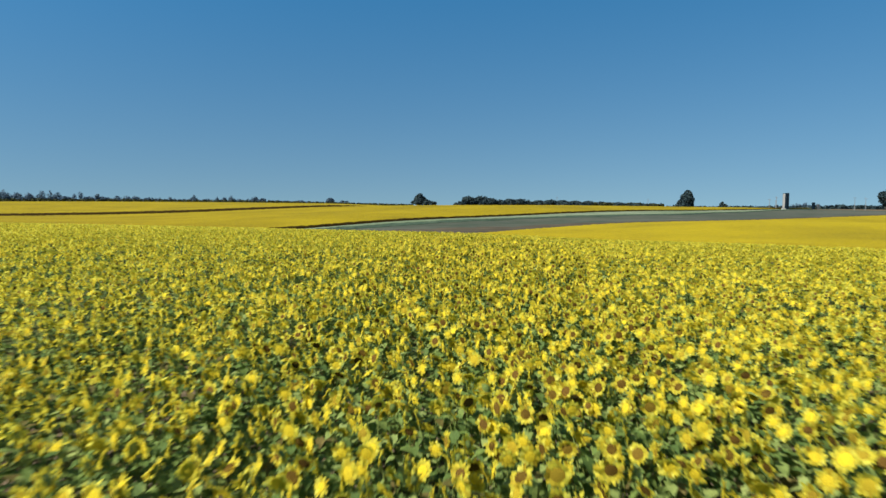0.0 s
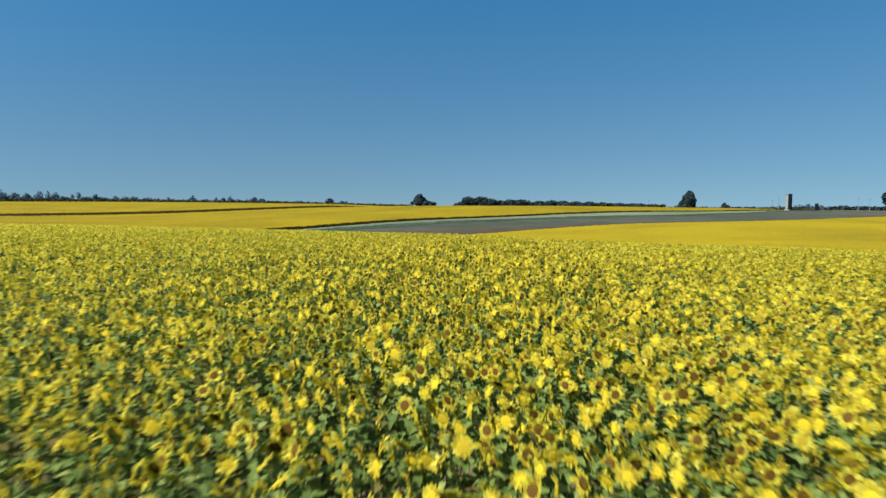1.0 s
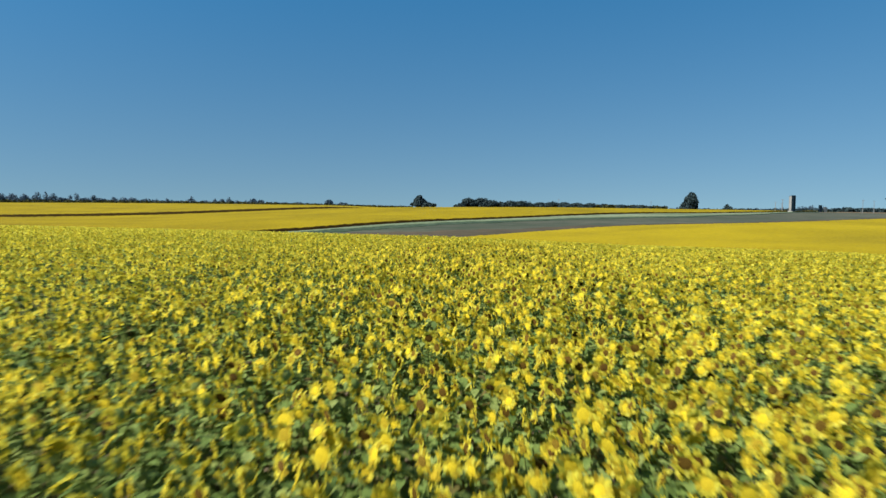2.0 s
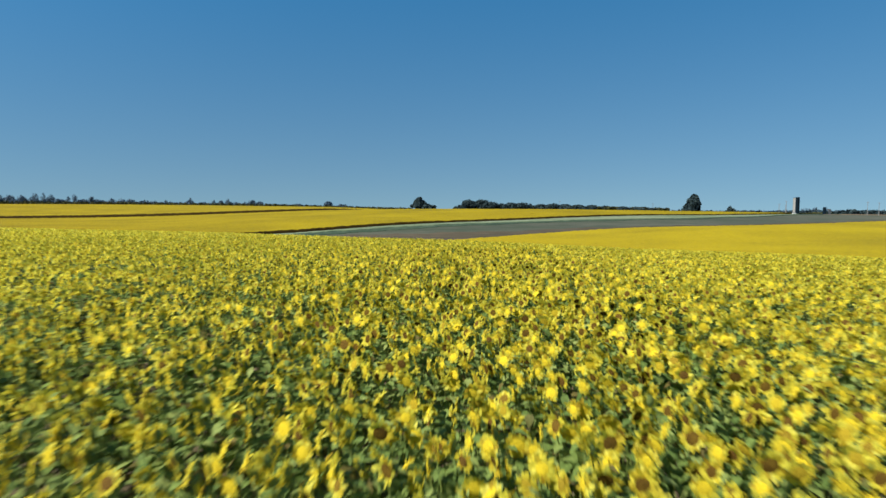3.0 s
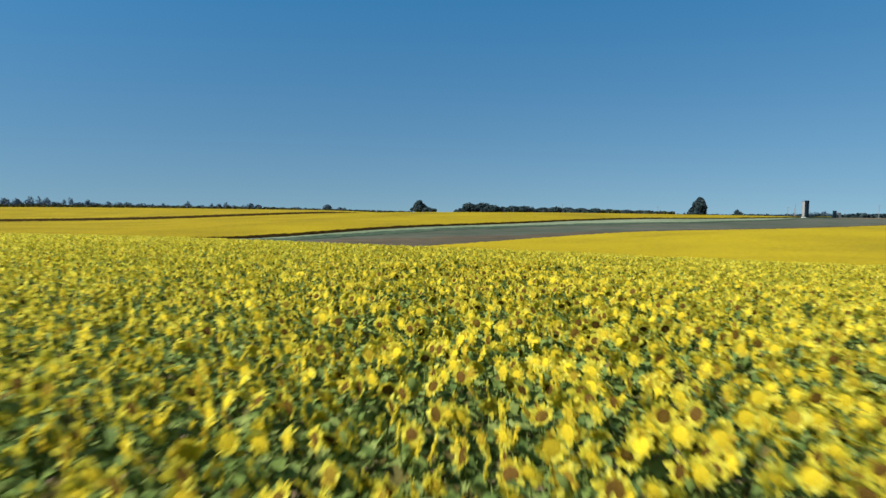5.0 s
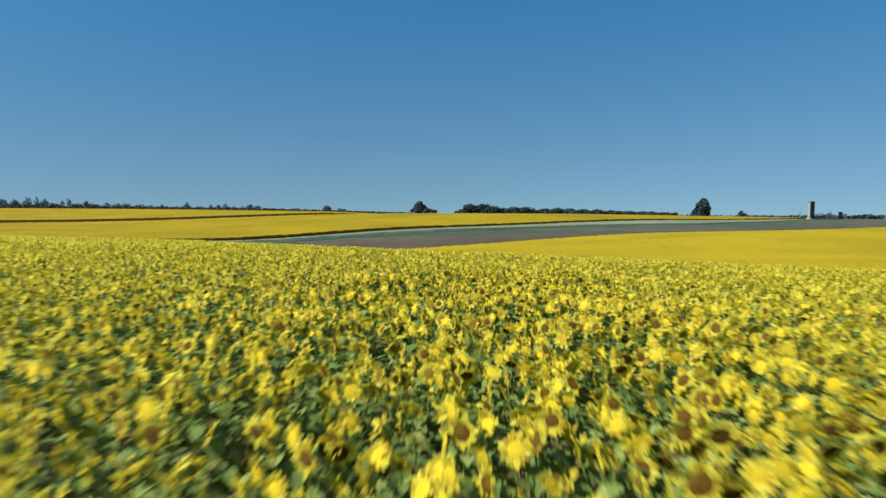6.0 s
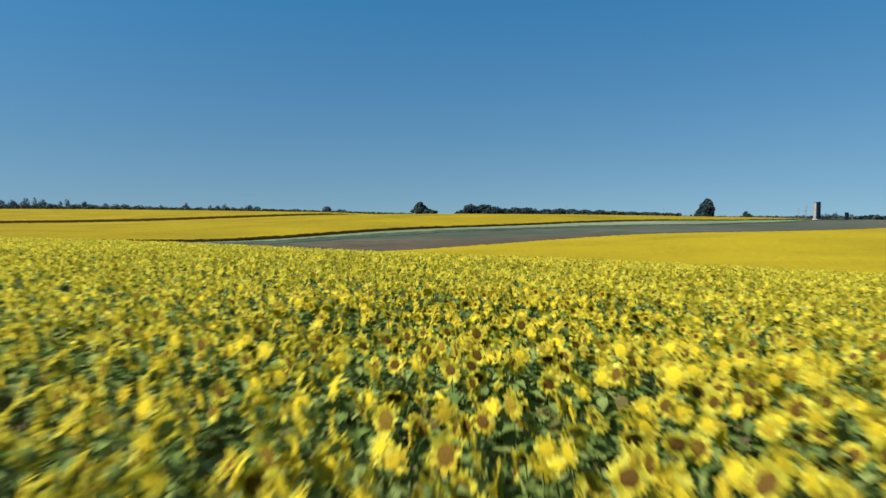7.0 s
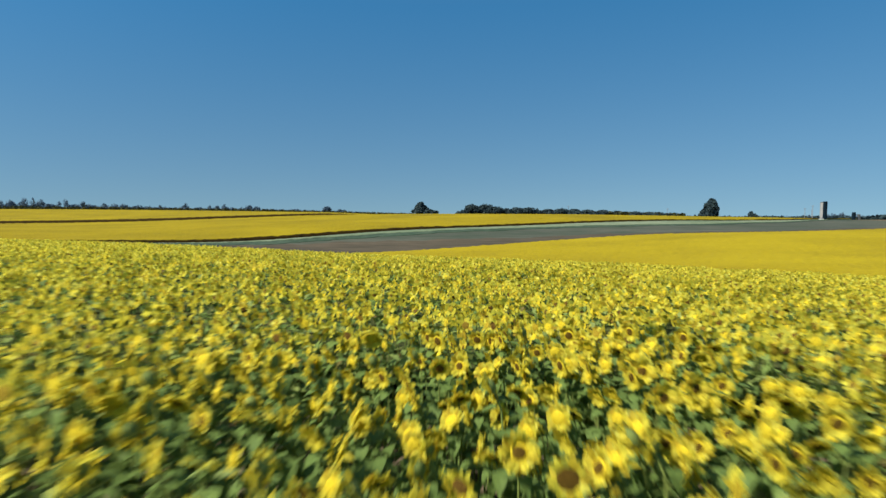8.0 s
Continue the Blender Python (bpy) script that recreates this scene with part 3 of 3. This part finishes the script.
def sunflower_kind(rng, lift, ripe):
    """One plant with its parts: stalk, leaves, and a head with its seed disc and petals. It faces +x."""
    plant = new("sunflower")
    v, f = stem_arrays(CROP, 6, 6, HOOK)
    stem = piece("stem", mesh_of("stem", v, f, [STEM], flat=False), plant)
    for m, size in leaf_places(10, 0.32, rng):
        v, f = leaf_arrays(0.19 * size, 0.172 * size, 5, rng.uniform(0.1, 1.0), rng.uniform(0.05, 0.45))
        piece("leaf", mesh_of("leaf", v, f, [LEAF]), plant, m)
    grow = rng.uniform(0.97, 1.15)
    disc_r = DISC_R * grow * rng.uniform(0.85, 1.1)
    v, f = calyx_arrays(disc_r, 12)
    head = piece("head", mesh_of("head", v, f, [STEM], flat=False), plant, pose(HOOK, 0, CROP - 0.02, 0, -lift, 0))
    v, f = disc_arrays(disc_r, 14, 3, 0.020)
    piece("seed_disc", mesh_of("seed_disc", v, f, [DISC, CORE], (np.arange(len(f)) < 42) & ripe, flat=False), head, None, "golden seed disc with a dark brown middle" if ripe else "golden seed disc")
    v, f = petals_arrays(disc_r * 0.95, HEAD_R * grow, 19, rng, 3, 2)
    piece("petals", mesh_of("petals", v, f, [PETAL]), head, None, "ring of pointed yellow petals")
    return plant


def single_plants(x, y, ground, size, turn, lift, rng):
    lifts = (-42, -24, -10, 2, 14, 28, 46)
    kinds = [sunflower_kind(rng, a, a in (-42, -10, 14)) for a in lifts]
    words = {-42: "yellow sunflower with a deeply nodding head", -24: "yellow sunflower with its head bent down on a green stalk", -10: "yellow sunflower with a slightly nodding head", 2: "yellow sunflower in bloom with broad green leaves", 14: "yellow sunflower in bloom tilted up to the sky", 28: "yellow sunflower with its face lifted to the sky", 46: "yellow sunflower facing steeply up among green leaves"}
    for kind, a in zip(kinds, lifts):
        tagged(kind, words[a], "sunflower", "sunflowers of the near rows")
    used = set()
    for k in range(len(x)):
        which = int(np.argmin(np.abs(np.array(lifts) - math.degrees(lift[k]))))
        m = Matrix.LocRotScale((x[k], y[k], ground[k]), Euler((0, 0, turn[k])), None)
        plant = kinds[which] if which not in used else copy_thing(kinds[which], m)
        used.add(which)
        plant.matrix_basis = Matrix.LocRotScale((x[k], y[k], ground[k]), Euler((0, 0, turn[k])), (size[k],) * 3)


# ---- trees ----
def crown_arrays(lobes, count, leaf, rng):
    """Small bent clumps of leaves scattered through the lobes (centre, radii)."""
    c = np.array([l[0] for l in lobes], float)
    r = np.array([l[1] for l in lobes], float)
    vol = np.prod(r, axis=1) ** 0.7
    pick = rng.choice(len(lobes), count, p=vol / vol.sum())
    way = rng.normal(0, 1, (count, 3))
    way /= np.linalg.norm(way, axis=1)[:, None]
    at = c[pick] + way * r[pick] * (rng.uniform(0.35, 1.0, count) ** 0.5)[:, None]
    nrm = way + rng.normal(0, 0.6, (count, 3))
    nrm /= np.linalg.norm(nrm, axis=1)[:, None]
    side = np.cross(nrm, rng.normal(0, 1, (count, 3)))
    side /= np.linalg.norm(side, axis=1)[:, None]
    up = np.cross(nrm, side)
    s = leaf * rng.uniform(0.6, 1.3, (count, 1))
    pts = np.stack([at - side * s, at + up * s * 0.7 + nrm * s * 0.25, at + side * s * rng.uniform(0.7, 1.1, (count, 1)), at - up * s * 0.8 + nrm * s * 0.2], 1)
    i = np.arange(count)[:, None] * 4
    faces = np.concatenate([i + np.array([[0, 1, 2]]), i + np.array([[0, 2, 3]])])
    return pts.reshape(-1, 3), faces


def trunk_bm(height, radius, rng, limbs=4):
    bm = bmesh.new()
    def tube(p, q, r0, r1, sides=7):
        p, q = Vector(p), Vector(q)
        m = (q - p).to_track_quat("Z", "Y").to_matrix()
        rings = []
        for o, r in ((p, r0), ((p + q) / 2 + Vector((rng.normal(0, r0 * 0.3), rng.normal(0, r0 * 0.3), 0)), (r0 + r1) / 2), (q, r1)):
            rings.append([bm.verts.new(o + m @ Vector((r * math.cos(2 * math.pi * k / sides), r * math.sin(2 * math.pi * k / sides), 0))) for k in range(sides)])
        for a, b in zip(rings, rings[1:]):
            for k in range(sides):
                bm.faces.new((a[k], a[(k + 1) % sides], b[(k + 1) % sides], b[k]))
        bm.faces.new(rings[-1])
    tube((0, 0, -0.5), (0, 0, height * 0.8), radius, radius * 0.35)
    for k in range(limbs):
        a = k * 2.4 + rng.uniform(0, 1)
        z = height * rng.uniform(0.3, 0.6)
        reach = height * rng.uniform(0.2, 0.32)
        tube((0, 0, z), (reach * math.cos(a), reach * math.sin(a), z + height * 0.22), radius * 0.5, radius * 0.15, 5)
    return bm


def tree(x, y, height, width, label, seed, shape="round", leaf_mat=None, kind="tree", count=420, group=""):
    """A tapered trunk with limbs and a crown of leaf clumps in uneven lobes."""
    rng = np.random.default_rng(seed)
    ob = new(kind)
    ob.location = spot(x, y)
    lobes = []
    w = width / 2
    if shape == "tall":
        for k in range(6):
            s = (k + 0.5) / 6
            ww = w * math.sin(math.pi * (0.18 + 0.78 * s)) * 0.95
            lobes.append(((rng.normal(0, w * 0.12), rng.normal(0, w * 0.12), height * (0.12 + 0.8 * s)), (ww, ww, height * 0.13)))
    elif shape == "cone":
        for k in range(16):
            s = rng.uniform(0, 1) ** 1.3
            a = rng.uniform(0, 2 * math.pi)
            ww = w * (0.78 - 0.62 * s)
            lobes.append(((ww * 0.8 * math.cos(a), ww * 0.8 * math.sin(a), height * (0.16 + 0.72 * s)), (w * 0.34 * (1.15 - 0.5 * s),) * 2 + (height * 0.13,)))
        lobes.append(((0, 0, height * 0.4), (w * 0.6, w * 0.6, height * 0.36)))
        lobes.append(((w * 0.05, 0, height * 0.8), (w * 0.26, w * 0.26, height * 0.19)))
    elif shape == "bush":
        for k in range(7):
            q = rng.uniform(-0.75, 0.75)
            hh = height * (1 - 0.55 * abs(q)) * rng.uniform(0.75, 1.0) * 0.5
            lobes.append(((q * w, rng.normal(0, w * 0.25), hh * 0.95), (w * 0.42, w * 0.42, hh)))
    else:
        lobes.append(((0, 0, height * 0.58), (w * 0.72, w * 0.72, height * 0.38)))
        for k in range(7):
            a = rng.uniform(0, 2 * math.pi)
            s = rng.uniform(0.25, 0.8)
            rr = w * (0.85 - 0.45 * s)
            lobes.append(((rr * 0.75 * math.cos(a), rr * 0.75 * math.sin(a), height * (0.15 + 0.75 * s)), (w * 0.36, w * 0.36, height * 0.17)))
    part("trunk", trunk_bm(height, max(0.12, height * 0.022), rng), BARK, ob)
    v, f = crown_arrays(lobes, count, max(0.35, width * (0.085 if count < 600 else 0.062)), rng)
    v[:, 2] = np.maximum(v[:, 2], 0.02)
    piece("crown", mesh_of("crown", v, f, [leaf_mat or CROWN]), ob)
    return tagged(ob, label, "bush" if kind == "bush" else "tree", group)


def build_trees():
    rng = np.random.default_rng(3)
    # the two clear groups on the skyline and the big single trees
    tree(-29, 768, 15.6, 25, "dark broad-based tree standing at the field's far edge", 21, "cone", count=1700)
    tree(-19, 766, 8.0, 24, "low dark bush beside a round-topped tree", 22, "bush", kind="bush")
    tree(224, 562, 17.6, 20.0, "tall dense dark green tree standing alone on the skyline", 23, "cone", count=2200)
    tree(243, 532, 8.0, 9.0, "small rounded dark bush on the skyline", 24, "bush", kind="bush")
    tree(364, 503, 17.5, 15.0, "large dark green tree beside the stubble strip", 25, "round", count=1200)
    tree(-163, 884, 11.0, 15, "rounded dark tree on the distant skyline", 26, "round", CROWN_FAR, count=500)
    tree(-143, 880, 8.0, 17, "low rounded dark bush on the distant skyline", 27, "bush", CROWN_FAR, kind="bush", count=400)
    for x, y, h, w, shape, words in (
        (-394, 968, 14.5, 8.5, "tall", "slim pointed hazy tree standing above the skyline hedge"),
        (-356, 964, 11.0, 8.0, "tall", "narrow hazy tree beside a rounder one on the skyline"),
        (-344, 962, 10.5, 11.0, "round", "rounded hazy tree in a small clump on the skyline"),
        (-331, 956, 13.5, 9.0, "tall", "upright hazy tree closing a small clump on the skyline"),
        (-290, 944, 11.5, 15.0, "round", "broad hazy tree on the distant skyline"),
        (-274, 930, 9.5, 13.0, "round", "low rounded hazy tree on the distant skyline"),
    ):
        tree(x, y, h, w, words, int(-x), shape, CROWN_FAR, count=320)
    # wood behind the second field
    for k in range(44):
        s = k / 43
        x = 12 + s * 182 + rng.normal(0, 1.5)
        h = np.interp(s, [0, 0.03, 0.07, 0.14, 0.2, 0.5, 0.8, 1.0], [3.2, 6.0, 10.0, 11.0, 8.2, 7.2, 5.8, 4.2]) * rng.uniform(0.92, 1.1)
        tree(x, 584 - 10 * s + rng.normal(0, 5), h, rng.uniform(12, 17), "dark green tree in a low wood behind the yellow field", 100 + k, "bush" if k % 3 else "round", count=620, group="trees of the low wood", kind="tree")
    # open tree line on the left skyline
    for k in range(90):
        s = ((k + rng.uniform(-0.4, 0.4)) / 89) ** 1.25
        a = -0.80 + s * 0.64
        d = float(skyline(a)) + 12 + rng.uniform(0, 25)
        h = np.interp(s, [0, 0.1, 0.35, 0.55, 0.8, 1.0], [15.5, 15.0, 13.5, 9.5, 6.0, 4.0]) * rng.choice([0.7, 0.85, 1.0, 1.25])
        tree(a * d, d, h, rng.uniform(9, 17), "distant hazy tree in the line along the skyline", 200 + k, ("round", "bush", "tall")[k % 3], CROWN_FAR, count=200, group="trees of the distant line")
    # bushes about the old tower
    for k in range(26):
        a = 0.50 + 0.26 * (k / 25) + rng.normal(0, 0.003)
        d = float(skyline(a)) + rng.uniform(50, 90)
        tree(a * d, d, rng.uniform(0.8, 1.2) * np.interp(a, [0.50, 0.53, 0.56, 0.62, 0.66, 0.75], [4.0, 4.0, 7.5, 6.5, 4.0, 3.5]), rng.uniform(8, 14), "low distant bush on the skyline near the tower", 300 + k, "bush", CROWN_FAR, kind="bush", count=150, group="bushes on the skyline")
    # dark scrub that closes the foot of the tree lines
    for name, lo, hi, n, height in (("scrub", -0.84, -0.05, 6400, 5.0), ("scrub", 0.03, 0.36, 2600, 4.0), ("scrub", 0.36, 0.80, 2400, 2.2)):
        a = rng.uniform(lo, hi, n)
        d = np.array([float(skyline(q)) for q in a]) + rng.uniform(4, 20, n) + (30 if lo > 0.3 else 0)
        x = a * d
        lobes = np.stack([x, d, ground_at(x, d) + rng.uniform(0.2, 1.0, n) * height * np.interp(a, [-0.3, -0.12, -0.05, 0.0], [1.0, 0.4, 0.15, 1.0])], 1)
        v, f = crown_arrays([((0, 0, 0), (1, 1, 1))], n, 1.7, rng)
        v = v.reshape(n, 4, 3) + lobes[:, None, :]
        ob = new(name, mesh_of(name, v.reshape(-1, 3), f, [CROWN if lo > 0.3 else HEDGE]))
        tagged(ob, "dark scrub along the foot of the tree line", "scrub", kind="stuff")


# ---- the tower and the small works on the skyline ----
def box_bm(sx, sy, sz, bevel=0.05, taper=1.0):
    bm = bmesh.new()
    bmesh.ops.create_cube(bm, size=1)
    for v in bm.verts:
        k = taper if v.co.z > 0 else 1
        v.co = Vector((v.co.x * sx * k, v.co.y * sy * k, (v.co.z + 0.5) * sz))
    bmesh.ops.bevel(bm, geom=bm.edges[:], offset=bevel, segments=1, affect="EDGES")
    return bm


def ring_bm(profile, sides):
    """A body turned round z from (radius, height) pairs, closed at both ends."""
    bm = bmesh.new()
    rings = [[bm.verts.new((r * math.cos(2 * math.pi * k / sides), r * math.sin(2 * math.pi * k / sides), z)) for k in range(sides)] for r, z in profile]
    for lo, hi in zip(rings, rings[1:]):
        for k in range(sides):
            bm.faces.new((lo[k], lo[(k + 1) % sides], hi[(k + 1) % sides], hi[k]))
    bm.faces.new(rings[0][::-1])
    bm.faces.new(rings[-1])
    return bm


def build_tower():
    ob = new("water_tower")
    ob.location = spot(279, 498, 0)
    part("shaft", ring_bm([(2.45, -0.5), (2.4, 0.3), (2.25, 1.0), (2.2, 6.5), (2.15, 13.2)], 24), CONCRETE, ob)
    part("cap", ring_bm([(2.15, 13.2), (2.22, 13.25), (2.2, 13.5), (1.2, 13.8)], 24), BRICK, ob, "shallow grey domed cap")
    # half shell that puts the shaded side into colour, turned to fit the camera's view
    bm = bmesh.new()
    for k in range(17):
        a = radians(-130 + 12 * k)
        for z in (0.4, 14.0):
            bm.verts.new((2.46 * math.cos(a), 2.46 * math.sin(a), z))
        for z in (0.4, 14.0):
            bm.verts.new((2.37 * math.cos(a), 2.37 * math.sin(a), z))
    bm.verts.ensure_lookup_table()
    for k in range(16):
        p, q = [bm.verts[4 * k + j] for j in range(4)], [bm.verts[4 * k + 4 + j] for j in range(4)]
        for i, j in ((0, 1), (1, 3), (3, 2), (2, 0)):
            bm.faces.new((p[i], q[i], q[j], p[j]))
    part("shade_shell", bm, DARK_SHADE, ob, "dark shell standing in for the tower's shaded half")
    tagged(ob, "old round concrete tower with one dark side on the skyline", "tower")
    hut = new("hut")
    hut.location = spot(275.3, 494, 0)
    part("wall", box_bm(2.4, 2.2, 1.1, 0.05), WHITEWASH, hut)
    roof = part("roof", box_bm(2.7, 2.5, 0.2, 0.05), CONCRETE, hut)
    roof.location = (0, 0, 1.1)
    tagged(hut, "small whitewashed hut at the foot of the tower", "hut")
    for x, y, w, h, mat, words in ((306.0, 505, 1.9, 5.4, DARK_SHADE, "dark narrow brick building on the far skyline"), (310.5, 506, 1.6, 3.9, BRICK, "narrow grey building beside a dark one")):
        b = new("outbuilding")
        b.location = spot(x, y, 0)
        part("wall", box_bm(w, w, h, 0.06), mat, b)
        top = part("roof", box_bm(w * 1.1, w * 1.1, 0.3, 0.06, 0.8), mat, b)
        top.location = (0, 0, h)
        tagged(b, words, "building")


def utility_pole(x, y, height):
    ob = new("utility_pole")
    ob.location = spot(x, y, 0)
    bm = bmesh.new()
    bmesh.ops.create_cone(bm, segments=8, radius1=0.22, radius2=0.13, depth=height, cap_ends=True, matrix=pose(0, 0, height / 2))
    part("post", bm, POLE, ob)
    arm = part("crossarm", box_bm(2.2, 0.16, 0.18, 0.03), POLE, ob)
    arm.location = (0, 0, height - 0.7)
    for k in (-0.95, 0.0, 0.95):
        bm = bmesh.new()
        bmesh.ops.create_cone(bm, segments=6, radius1=0.09, radius2=0.05, depth=0.35, cap_ends=True, matrix=pose(k, 0, height - 0.43))
        part("insulator", bm, CONCRETE, ob)
    return tagged(ob, "slim grey utility pole with a crossarm on the skyline", "utility pole", "utility poles on the skyline")


build_tower()
for x, y, h in ((269.6, 505, 9.5), (273.6, 502, 11.5), (277.6, 510, 8.5), (330, 490, 10.5), (336, 486, 10.0), (196, 585, 9.0), (112, 600, 10.0)):
    utility_pole(x, y, h)
build_trees()
build_surroundings()
build_sunflowers()
